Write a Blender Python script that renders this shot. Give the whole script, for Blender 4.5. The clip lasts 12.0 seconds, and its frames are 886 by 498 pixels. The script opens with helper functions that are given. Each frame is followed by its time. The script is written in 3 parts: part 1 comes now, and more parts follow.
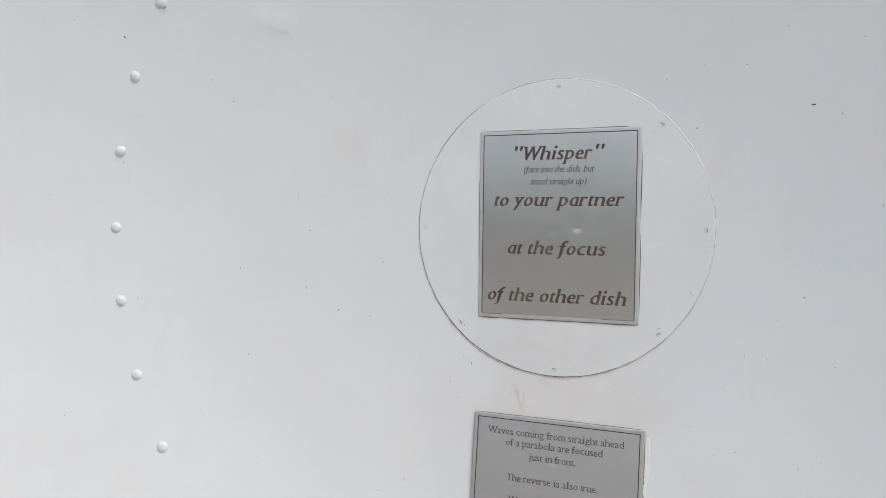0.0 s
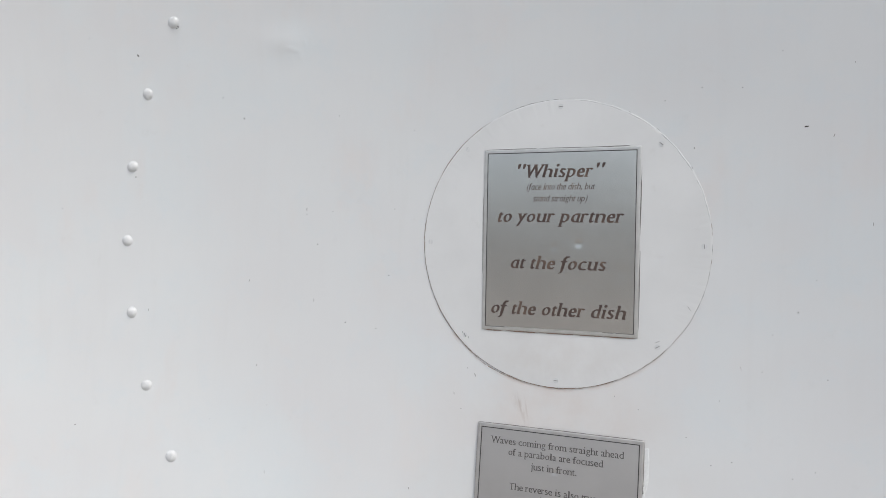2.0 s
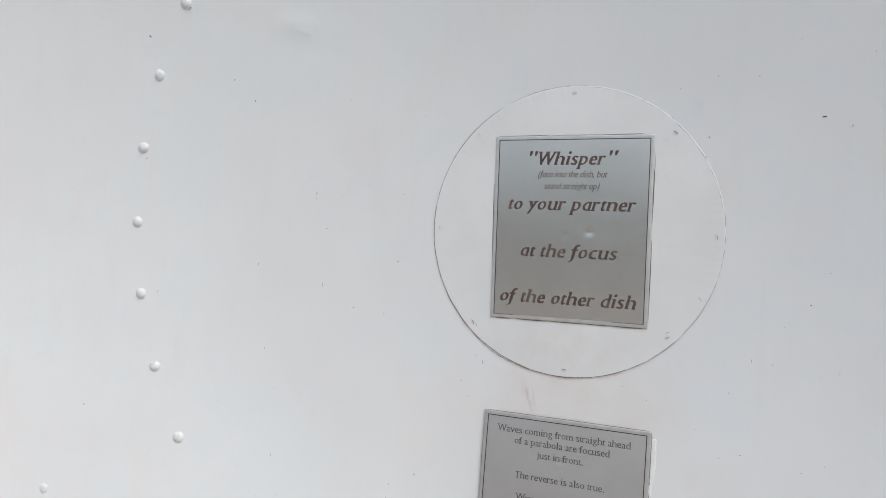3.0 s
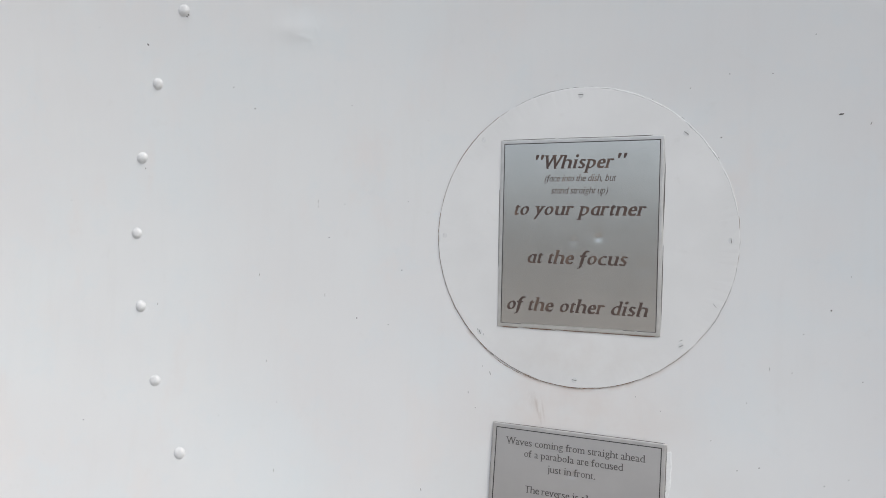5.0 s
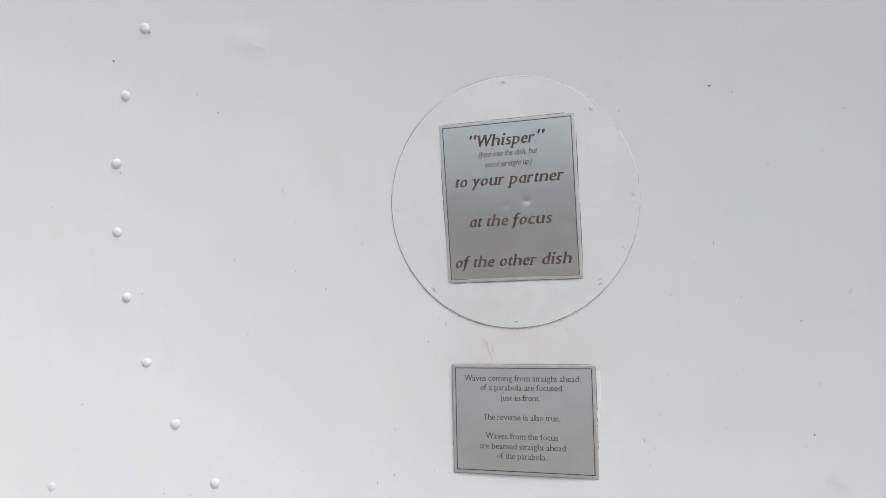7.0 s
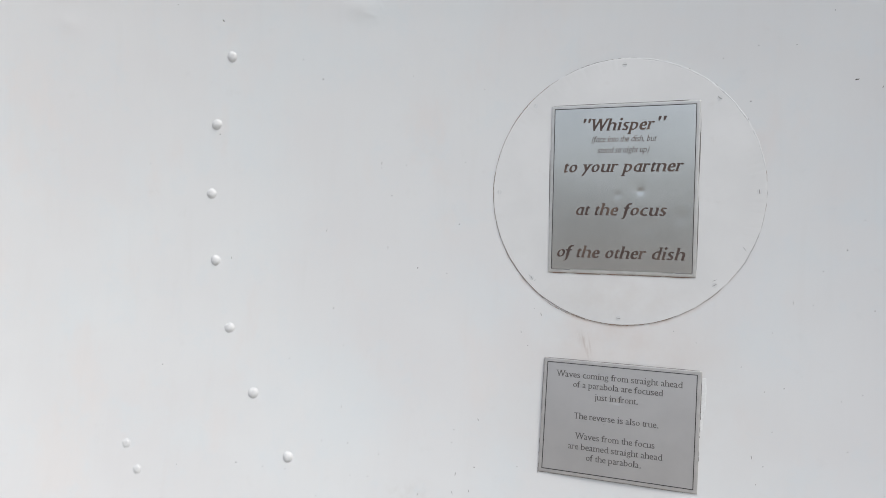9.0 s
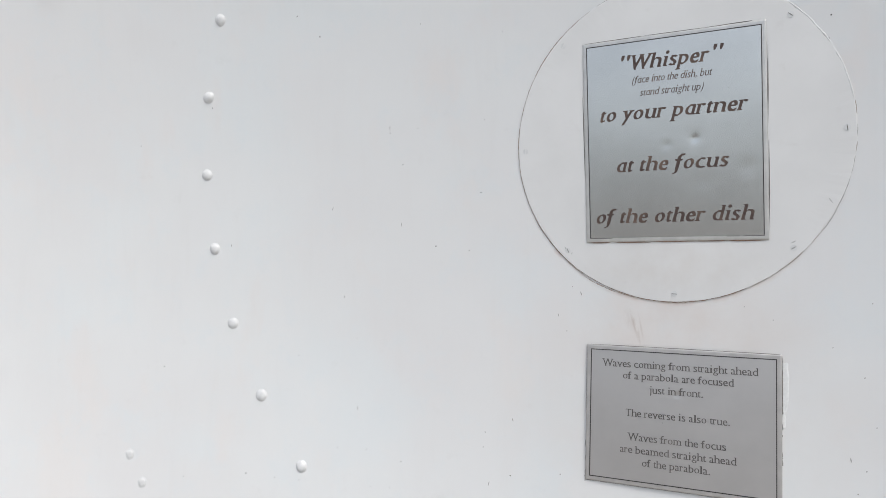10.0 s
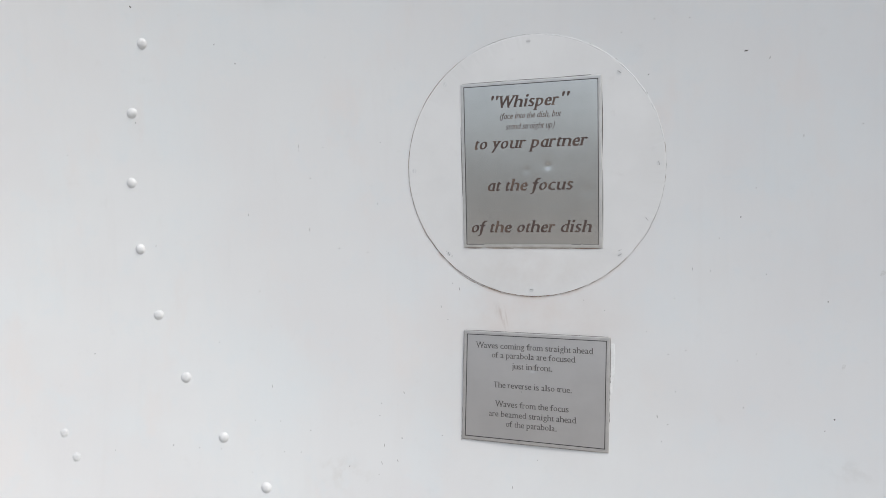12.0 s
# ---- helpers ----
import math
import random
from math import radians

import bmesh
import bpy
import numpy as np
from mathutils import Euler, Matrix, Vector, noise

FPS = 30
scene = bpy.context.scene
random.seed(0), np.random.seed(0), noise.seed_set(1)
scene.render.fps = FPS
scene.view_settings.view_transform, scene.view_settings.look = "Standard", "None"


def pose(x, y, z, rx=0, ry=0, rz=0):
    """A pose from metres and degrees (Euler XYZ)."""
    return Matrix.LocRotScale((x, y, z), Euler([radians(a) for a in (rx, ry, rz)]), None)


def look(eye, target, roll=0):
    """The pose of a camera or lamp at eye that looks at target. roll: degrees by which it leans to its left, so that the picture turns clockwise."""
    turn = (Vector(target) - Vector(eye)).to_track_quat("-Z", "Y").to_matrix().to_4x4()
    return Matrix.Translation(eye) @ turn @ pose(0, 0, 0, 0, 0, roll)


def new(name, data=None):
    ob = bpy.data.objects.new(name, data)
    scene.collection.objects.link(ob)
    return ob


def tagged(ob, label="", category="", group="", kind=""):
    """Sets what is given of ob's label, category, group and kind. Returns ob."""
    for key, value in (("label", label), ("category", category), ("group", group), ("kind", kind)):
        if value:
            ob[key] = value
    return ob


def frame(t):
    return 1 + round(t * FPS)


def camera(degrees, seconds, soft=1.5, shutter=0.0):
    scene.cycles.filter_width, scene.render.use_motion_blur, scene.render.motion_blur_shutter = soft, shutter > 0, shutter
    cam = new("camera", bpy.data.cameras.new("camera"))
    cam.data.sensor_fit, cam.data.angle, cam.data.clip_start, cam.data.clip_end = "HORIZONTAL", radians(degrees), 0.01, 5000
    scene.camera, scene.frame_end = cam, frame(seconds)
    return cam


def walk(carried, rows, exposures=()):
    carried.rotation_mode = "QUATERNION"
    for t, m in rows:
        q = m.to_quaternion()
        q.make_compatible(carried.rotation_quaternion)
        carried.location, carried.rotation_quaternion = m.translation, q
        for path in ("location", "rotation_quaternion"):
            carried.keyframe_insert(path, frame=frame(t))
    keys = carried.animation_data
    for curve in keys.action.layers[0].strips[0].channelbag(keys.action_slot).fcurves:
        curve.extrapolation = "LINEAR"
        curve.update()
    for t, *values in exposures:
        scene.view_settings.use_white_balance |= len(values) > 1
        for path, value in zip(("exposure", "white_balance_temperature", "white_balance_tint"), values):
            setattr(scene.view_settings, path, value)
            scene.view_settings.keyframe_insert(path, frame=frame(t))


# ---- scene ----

# The dish's vertex stands at x = 0, y = 0, z = HUB; it opens towards -y.
HUB = 1.62          # height of the dish's middle over the ground
CURVE = 0.15        # the paraboloid: y = -CURVE * r * r
DISH_R = 1.5
PLATE_R = 0.229
RIVET_R = 0.793

cam = camera(63.53, 12.0, soft=0.6)
# seconds, eye (from the dish's middle), yaw, pitch, roll
ROWS = [
    (0.0, 0.2270, -1.1034, -0.0046, 20.725, -1.534, -0.696),
    (0.5, 0.2309, -1.1148, 0.0003, 20.103, -0.763, -0.262),
    (1.0, 0.2390, -1.1124, 0.0026, 19.533, -0.755, -0.155),
    (1.5, 0.2338, -1.1138, 0.0078, 20.456, -1.344, -0.152),
    (2.0, 0.2266, -1.1381, 0.0027, 20.511, -0.698, -0.938),
    (2.5, 0.2269, -1.1349, 0.0030, 21.805, -0.119, -1.127),
    (3.0, 0.2254, -1.1316, -0.0031, 21.307, -1.535, -1.940),
    (3.2, 0.2142, -1.1413, 0.0039, 20.784, -1.160, -2.128),
    (4.8, 0.2159, -1.1079, -0.0102, 21.080, -0.664, -1.626),
    (5.0, 0.2203, -1.0986, -0.0067, 22.060, -0.778, -1.220),
    (5.5, 0.2247, -1.0961, -0.0031, 22.129, -1.449, -0.695),
    (6.0, 0.2207, -1.1204, -0.0101, 20.972, -0.869, -0.650),
    (6.5, 0.2216, -1.1897, -0.0193, 20.786, -1.691, 2.856),
    (7.0, 0.2525, -1.2969, -0.0405, 16.625, -1.599, 3.436),
    (7.1, 0.2307, -1.3432, -0.0582, 13.325, -1.725, 4.324),
    (7.2, 0.2253, -1.3548, -0.0860, 14.517, -0.902, 5.219),
    (7.5, 0.1842, -1.3689, -0.0682, 11.973, 1.503, 6.095),
    (7.7, 0.1531, -1.3223, -0.1122, 16.918, 3.534, 4.261),
    (9.3, 0.1556, -1.2382, -0.0718, 21.082, -1.445, -1.633),
    (9.5, 0.1601, -1.1818, -0.0627, 22.771, -0.777, -0.941),
    (9.6, 0.1644, -1.1458, -0.0588, 23.264, -0.793, -1.010),
    (10.0, 0.1544, -1.0682, -0.1155, 26.152, -1.637, 1.588),
    (10.5, 0.1644, -1.0957, -0.0763, 24.555, -4.832, -1.012),
    (11.0, 0.1802, -1.1793, -0.0581, 22.594, -4.098, -3.562),
    (11.2, 0.2116, -1.2251, -0.0291, 19.715, -2.467, -2.534),
    (11.5, 0.2532, -1.2373, -0.0482, 20.035, -3.814, -0.568),
    (12.0, 0.2587, -1.2606, -0.0384, 18.727, -4.629, 1.338),
]
walk(cam, [(t, pose(x, y, HUB + z, 90 + pitch, 0, yaw) @ pose(0, 0, 0, 0, 0, -roll)) for t, x, y, z, yaw, pitch, roll in ROWS],
     exposures=[(t, e, 6430, 8) for t, e in ((0.0, 0.02), (6.0, 0.03), (7.0, 0.08), (8.0, 0.08), (9.5, 0.02), (10.0, 0.08), (11.0, 0.07), (12.0, 0.06))])

# ---- light: a bright hazy sky, the sun veiled, high and to the right behind the camera ----
SUN_UP, SUN_ROUND = 58.0, 122.0
world = bpy.data.worlds.new("hazy_sky")
scene.world = world
world.use_nodes = True
nt = world.node_tree
sky = nt.nodes.new("ShaderNodeTexSky")
sky.sky_type = "NISHITA"
sky.sun_disc = False
sky.sun_elevation, sky.sun_rotation = radians(SUN_UP), radians(SUN_ROUND)
sky.air_density, sky.dust_density, sky.ozone_density = 1.0, 2.5, 1.0
veil = nt.nodes.new("ShaderNodeHueSaturation")  # a thin white veil of cloud over the blue
veil.inputs["Saturation"].default_value = 0.52
nt.links.new(sky.outputs[0], veil.inputs["Color"])
nt.links.new(veil.outputs[0], nt.nodes["Background"].inputs[0])
nt.nodes["Background"].inputs[1].default_value = 0.175
sun = new("sun", bpy.data.lights.new("sun", "SUN"))
sun.data.energy, sun.data.angle, sun.data.color = 1.65, radians(30), (1.0, 0.95, 0.88)
su, sr = radians(SUN_UP), radians(SUN_ROUND)
sun.matrix_world = look((math.sin(sr) * math.cos(su) * 9, math.cos(sr) * math.cos(su) * 9, HUB + math.sin(su) * 9), (0, 0, HUB))


# ---- materials ----
class Nodes:
    """A principled material with a few short ways to wire it."""

    def __init__(self, name, rough=0.5, metal=0.0, colour=(0.8, 0.8, 0.8)):
        self.mat = bpy.data.materials.new(name)
        self.mat.use_nodes = True
        self.tree = self.mat.node_tree
        self.bsdf = self.tree.nodes["Principled BSDF"]
        self.set("Base Color", (*colour, 1))
        self.set("Roughness", rough)
        self.set("Metallic", metal)
        self.place = self.node("ShaderNodeTexCoord").outputs["Object"]

    def node(self, kind, **values):
        n = self.tree.nodes.new(kind)
        for key, value in values.items():
            setattr(n, key, value)
        return n

    def set(self, socket, value):
        self.bsdf.inputs[socket].default_value = value

    def link(self, a, b):
        self.tree.links.new(a, b)

    def noise(self, scale, detail=4.0, rough=0.55, stretch=None):
        n = self.node("ShaderNodeTexNoise")
        n.inputs["Scale"].default_value, n.inputs["Detail"].default_value, n.inputs["Roughness"].default_value = scale, detail, rough
        if stretch:
            m = self.node("ShaderNodeMapping")
            m.inputs["Scale"].default_value = stretch
            self.link(self.place, m.inputs["Vector"])
            self.link(m.outputs[0], n.inputs["Vector"])
        else:
            self.link(self.place, n.inputs["Vector"])
        return n.outputs["Fac"]

    def ramp(self, fac, low, high, a=0.0, b=1.0):
        n = self.node("ShaderNodeMapRange")
        n.interpolation_type = "SMOOTHSTEP"
        for i, v in enumerate((low, high, a, b)):
            n.inputs[i + 1].default_value = v
        self.link(fac, n.inputs[0])
        return n.outputs[0]

    def mul(self, a, b):
        n = self.node("ShaderNodeMath", operation="MULTIPLY")
        for i, v in enumerate((a, b)):
            if isinstance(v, float):
                n.inputs[i].default_value = v
            else:
                self.link(v, n.inputs[i])
        return n.outputs[0]

    def mix(self, fac, a, b):
        n = self.node("ShaderNodeMix", data_type="RGBA")
        for i, v in ((0, fac), (6, a), (7, b)):
            if isinstance(v, tuple):
                n.inputs[i].default_value = (*v, 1)
            elif isinstance(v, float):
                n.inputs[i].default_value = v
            else:
                self.link(v, n.inputs[i])
        return n.outputs[2]

    def spot(self, x, z, wide, tall, soft=0.0, lean=0.0):
        """1 inside an ellipse round (x, z), leaning by some degrees, fading to 0 at its edge."""
        m = self.node("ShaderNodeMapping", vector_type="TEXTURE")
        m.inputs["Location"].default_value = (x, 0, z)
        m.inputs["Rotation"].default_value = (0, radians(lean), 0)
        m.inputs["Scale"].default_value = (wide, 1000, tall)
        self.link(self.place, m.inputs["Vector"])
        n = self.node("ShaderNodeVectorMath", operation="LENGTH")
        self.link(m.outputs[0], n.inputs[0])
        return self.ramp(n.outputs["Value"], soft, 1.0, 1.0, 0.0)

    def colour(self, socket):
        self.link(socket, self.bsdf.inputs["Base Color"])

    def bump(self, height, strength, distance):
        n = self.node("ShaderNodeBump")
        n.inputs["Strength"].default_value, n.inputs["Distance"].default_value = strength, distance
        self.link(height, n.inputs["Height"])
        old = self.bsdf.inputs["Normal"].links
        if old:
            self.link(old[0].from_socket, n.inputs["Normal"])
        self.link(n.outputs[0], self.bsdf.inputs["Normal"])


def dish_paint():
    m = Nodes("white_dish_paint", 0.42)
    c = m.mix(m.ramp(m.noise(2.2, 3), 0.3, 0.7), (0.79, 0.795, 0.79), (0.765, 0.755, 0.75))
    # touched-up patches, cooler and warmer whites
    c = m.mix(m.mul(m.ramp(m.noise(3.6, 5, 0.6), 0.48, 0.66), 0.5), c, (0.755, 0.79, 0.80))
    c = m.mix(m.mul(m.ramp(m.noise(7.5, 4, 0.6, (1, 1, 0.6)), 0.54, 0.72), 0.65), c, (0.79, 0.755, 0.735))
    # rain streaks and grime washed down the sheet
    c = m.mix(m.mul(m.ramp(m.noise(5.0, 5, 0.6, (7, 1, 0.7)), 0.5, 0.8), 0.07), c, (0.62, 0.58, 0.54))
    c = m.mix(m.mul(m.ramp(m.noise(12, 5, 0.65, (5, 1, 0.6)), 0.45, 0.75), 0.035), c, (0.66, 0.65, 0.64))
    c = m.mix(m.mul(m.ramp(m.noise(16, 5, 0.7), 0.50, 0.70), 0.30), c, (0.725, 0.77, 0.79))
    c = m.mix(m.mul(m.ramp(m.noise(30, 5, 0.65), 0.60, 0.8), 0.09), c, (0.55, 0.53, 0.5))
    # brownish runs below the cover plate and between the two plaques
    for x, z, wide, tall, lean, much in ((-0.056, -0.266, 0.0035, 0.030, -15, 0.6), (-0.050, -0.280, 0.0022, 0.020, -8, 0.55), (-0.062, -0.258, 0.012, 0.026, -20, 0.25), (-0.047, -0.268, 0.0025, 0.030, -12, 0.35)):
        run = m.mul(m.spot(x, z, wide, tall, 0.1, lean), m.ramp(m.noise(90, 4, 0.6, (1.6, 1, 0.5)), 0.34, 0.58))
        c = m.mix(m.mul(run, much), c, (0.42, 0.36, 0.32))
    # rust bleeding out of the plate's edge, low down
    away = m.node("ShaderNodeVectorMath", operation="LENGTH")
    flat = m.node("ShaderNodeVectorMath", operation="MULTIPLY")
    flat.inputs[1].default_value = (1, 0, 1)
    m.link(m.place, flat.inputs[0])
    m.link(flat.outputs[0], away.inputs[0])
    bleed = m.mul(m.ramp(away.outputs["Value"], PLATE_R + 0.002, PLATE_R + 0.009, 1.0, 0.0), m.ramp(m.noise(24, 4), 0.4, 0.7))
    c = m.mix(m.mul(m.mul(bleed, m.spot(-0.05, -0.19, 0.25, 0.16, 0.4)), 0.6), c, (0.55, 0.38, 0.28))
    worn = m.ramp(m.noise(9, 5, 0.65), 0.3, 0.65, 0.45, 1.0)
    c = m.mix(m.mul(m.mul(m.spot(0.0, -0.265, 0.24, 0.11), worn), 0.58), c, (0.69, 0.60, 0.55))
    c = m.mix(m.mul(m.mul(m.spot(0.01, -0.40, 0.36, 0.24), worn), 0.42), c, (0.66, 0.62, 0.585))
    # dull patches low on the sheet
    low = m.mul(m.spot(0.5, -0.475, 0.06, 0.025), m.ramp(m.noise(45, 4), 0.4, 0.65))
    c = m.mix(m.mul(low, 0.2), c, (0.5, 0.48, 0.45))
    low = m.mul(m.spot(-0.36, -0.57, 0.09, 0.05), m.ramp(m.noise(38, 4), 0.45, 0.7))
    c = m.mix(m.mul(low, 0.2), c, (0.52, 0.48, 0.42))
    m.colour(c)
    m.link(m.ramp(m.noise(6, 4), 0.3, 0.7, 0.36, 0.5), m.bsdf.inputs["Roughness"])
    m.bump(m.noise(9, 2), 0.25, 0.004)
    return m.mat


def plate_paint():
    m = Nodes("white_plate_paint", 0.45)
    c = m.mix(m.ramp(m.noise(7, 4), 0.3, 0.7), (0.80, 0.795, 0.785), (0.75, 0.745, 0.735))
    c = m.mix(m.mul(m.ramp(m.noise(40, 5, 0.65), 0.6, 0.8), 0.14), c, (0.55, 0.52, 0.49))
    c = m.mix(m.mul(m.mul(m.spot(0.0, -0.18, 0.19, 0.06), m.ramp(m.noise(28, 5, 0.65), 0.3, 0.65, 0.3, 1.0)), 0.26), c, (0.66, 0.59, 0.54))
    m.colour(c)
    m.bump(m.noise(14, 3), 0.2, 0.003)
    return m.mat


def brushed_steel(name, tint, rough):
    m = Nodes(name, rough, 1.0, tint)
    m.colour(m.mix(m.ramp(m.noise(11, 4), 0.3, 0.7), tint, tuple(v * 0.93 for v in tint)))
    m.link(m.ramp(m.noise(80, 3), 0.3, 0.7, rough - 0.008, rough + 0.01), m.bsdf.inputs["Roughness"])
    m.bump(m.noise(16, 2), 0.10, 0.002)
    return m.mat


def plain(name, colour, rough, scale=60, spread=0.25, metal=0.0):
    m = Nodes(name, rough, metal)
    m.colour(m.mix(m.ramp(m.noise(scale, 4), 0.3, 0.7), colour, tuple(v * (1 - spread) for v in colour)))
    return m.mat


def etching(name, dark, worn):
    """Etched fill, worn paler in patches and at single grains."""
    m = Nodes(name, 0.55)
    c = m.mix(m.ramp(m.noise(26, 4), 0.42, 0.72), dark, worn)
    m.colour(m.mix(m.mul(m.ramp(m.noise(420, 3), 0.5, 0.75), 0.35), c, worn))
    return m.mat


def ground_mat():
    m = Nodes("worn_concrete", 0.9)
    c = m.mix(m.ramp(m.noise(0.35, 5), 0.3, 0.7), (0.34, 0.312, 0.28), (0.26, 0.238, 0.21))
    c = m.mix(m.mul(m.ramp(m.noise(30, 5), 0.5, 0.75), 0.4), c, (0.13, 0.12, 0.11))
    m.colour(c)
    m.bump(m.noise(60, 5), 0.4, 0.01)
    return m.mat


PAINT = dish_paint()
PLATE = plate_paint()
STEEL = brushed_steel("brushed_steel", (0.68, 0.665, 0.64), 0.25)
STEEL_DULL = brushed_steel("dull_brushed_steel", (0.645, 0.62, 0.605), 0.46)
WORN_EDGE = plain("worn_steel_edge", (0.70, 0.685, 0.66), 0.46, 60, 0.12, 0.8)
DULL_EDGE = plain("dull_steel_edge", (0.60, 0.575, 0.555), 0.5, 60, 0.12, 0.8)
LINE = plain("dark_etched_line", (0.055, 0.047, 0.045), 0.5, 90, 0.2)
INK = etching("dark_brown_etching", (0.076, 0.050, 0.042), (0.165, 0.112, 0.085))
INK_GREY = etching("dark_grey_etching", (0.095, 0.085, 0.08), (0.17, 0.155, 0.145))
RIVET_PAINT = plain("white_rivet_paint", (0.765, 0.765, 0.76), 0.58, 140, 0.12)
RUST = plain("rusty_crack", (0.30, 0.19, 0.13), 0.8, 160, 0.5)
CHIP = plain("bare_chip", (0.12, 0.105, 0.095), 0.7, 300, 0.5)
CHIP_SOFT = plain("faded_chip", (0.46, 0.445, 0.425), 0.7, 300, 0.4)
LIP = plain("grey_paint_crack", (0.40, 0.385, 0.37), 0.8, 90, 0.5)
SEAM = plain("dark_seam", (0.22, 0.20, 0.185), 0.8, 90, 0.5)
SLOT = plain("painted_slot", (0.33, 0.32, 0.305), 0.7, 300, 0.4)
CHIP_PALE = plain("pale_scuff", (0.755, 0.75, 0.74), 0.6, 300, 0.12)
FILLER = plain("white_filler", (0.83, 0.83, 0.82), 0.7, 200, 0.1)
GALV = plain("galvanised_steel", (0.42, 0.43, 0.44), 0.5, 20, 0.2, 0.8)
GROUND = ground_mat()
FAR = plain("distant_grey", (0.255, 0.243, 0.225), 0.9, 0.4, 0.35)


# ---- builders ----
def mesh_of(name, verts, faces, material, smooth=False):
    me = bpy.data.meshes.new(name)
    me.from_pydata([tuple(v) for v in verts], [], [tuple(f) for f in faces])
    me.validate()
    me.materials.append(material)
    if smooth:
        me.polygons.foreach_set("use_smooth", [True] * len(me.polygons))
    me.update()
    return me


def child(name, me, parent, label="", m=None):
    ob = new(name, me)
    ob.parent = parent
    if m is not None:
        ob.matrix_basis = m
    return tagged(ob, label)


def part(name, bm, material, parent, label="", m=None, smooth=False):
    me = bpy.data.meshes.new(name)
    bmesh.ops.recalc_face_normals(bm, faces=bm.faces)
    bm.to_mesh(me)
    bm.free()
    me.materials.append(material)
    if smooth:
        me.polygons.foreach_set("use_smooth", [True] * len(me.polygons))
    return child(name, me, parent, label, m)


def lathe(profile, steps, axis_y=True):
    """A closed-up turned form; profile of (radius, y) from the axis outward and round."""
    verts, faces, rings = [], [], []
    for r, y in profile:
        if r < 1e-6:
            rings.append([len(verts)])
            verts.append((0, y, 0))
        else:
            rings.append(list(range(len(verts), len(verts) + steps)))
            verts += [(r * math.cos(2 * math.pi * i / steps), y, r * math.sin(2 * math.pi * i / steps)) for i in range(steps)]
    for a, b in zip(rings, rings[1:]):
        for i in range(steps):
            j = (i + 1) % steps
            if len(a) == 1:
                faces.append((a[0], b[j], b[i]))
            elif len(b) == 1:
                faces.append((a[i], a[j], b[0]))
            else:
                faces.append((a[i], a[j], b[j], b[i]))
    return verts, faces


def box(bm, x0, x1, y0, y1, z0, z1):
    m = Matrix.LocRotScale(((x0 + x1) / 2, (y0 + y1) / 2, (z0 + z1) / 2), None, (x1 - x0, y1 - y0, z1 - z0))
    return bmesh.ops.create_cube(bm, size=1, matrix=m)


# dents in the sheet: x, z, half width, half height, depth
DENTS = [(-0.484, 0.347, 0.036, 0.021, -0.0023), (-0.468, 0.333, 0.012, 0.0040, -0.00045), (-0.460, 0.330, 0.007, 0.0030, -0.00030), (-0.474, 0.337, 0.008, 0.0030, -0.00030), (-0.455, 0.322, 0.006, 0.007, -0.0004), (-0.4455, 0.3455, 0.0024, 0.005, -0.0003),
         (-1.071, 0.329, 0.017, 0.015, -0.0016), (-0.30, 0.30, 0.12, 0.05, 0.0006),
         (0.30, 0.30, 0.15, 0.10, -0.0007), (-0.60, -0.30, 0.16, 0.12, 0.0007), (0.42, -0.2, 0.12, 0.1, 0.0006)]


def depth(x, z):
    """The sheet's front, with its dents and long waves; x and z may be arrays."""
    y = -CURVE * (x * x + z * z) + 0.0006 * np.sin(7 * x + 1.3) * np.cos(6 * z - 0.4)
    for a, b, w, h, d in DENTS:
        y = y + d * np.exp(-((x - a) / w) ** 2 - ((z - b) / h) ** 2)
    return y


def on_dish(x, z, turn=0.0, lift=0.0):
    """The pose of a small thing on the dish, its own -y out of the sheet."""
    n = Vector((-2 * CURVE * x, -1, -2 * CURVE * z)).normalized()
    q = Vector((0, -1, 0)).rotation_difference(n)
    p = Vector((x, float(depth(x, z)), z)) + n * lift
    return Matrix.LocRotScale(p, q, None) @ pose(0, 0, 0, 0, turn, 0)


# ---- ground ----
bm = bmesh.new()
bmesh.ops.create_grid(bm, x_segments=24, y_segments=24, size=2500)
ground = part("ground", bm, GROUND, None)
tagged(ground, "worn grey-brown concrete ground in front of the dish", "ground", kind="structure")

# the far side of the open ground, all round
v, f = [], []
for i in range(96):
    a = 2 * math.pi * i / 96
    h = 5.5 + 1.2 * noise.noise((4 * math.cos(a), 4 * math.sin(a), 2))
    v += [(55 * math.cos(a), 55 * math.sin(a), -0.2), (55 * math.cos(a), 55 * math.sin(a), h), (56.5 * math.cos(a), 56.5 * math.sin(a), h), (56.5 * math.cos(a), 56.5 * math.sin(a), -0.2)]
    for k in range(3):
        j = (i + 1) % 96
        f.append((4 * i + k, 4 * j + k, 4 * j + k + 1, 4 * i + k + 1))
far = new("backdrop", mesh_of("backdrop", v, f, FAR))
tagged(far, "distant dull grey boundary round the open ground", "backdrop", kind="structure")

# ---- the dish ----
dish = tagged(new("whisper_dish"), "large white-painted concave metal whisper dish with a ring of rivets", "parabolic dish")
dish.location = (0, 0, HUB)


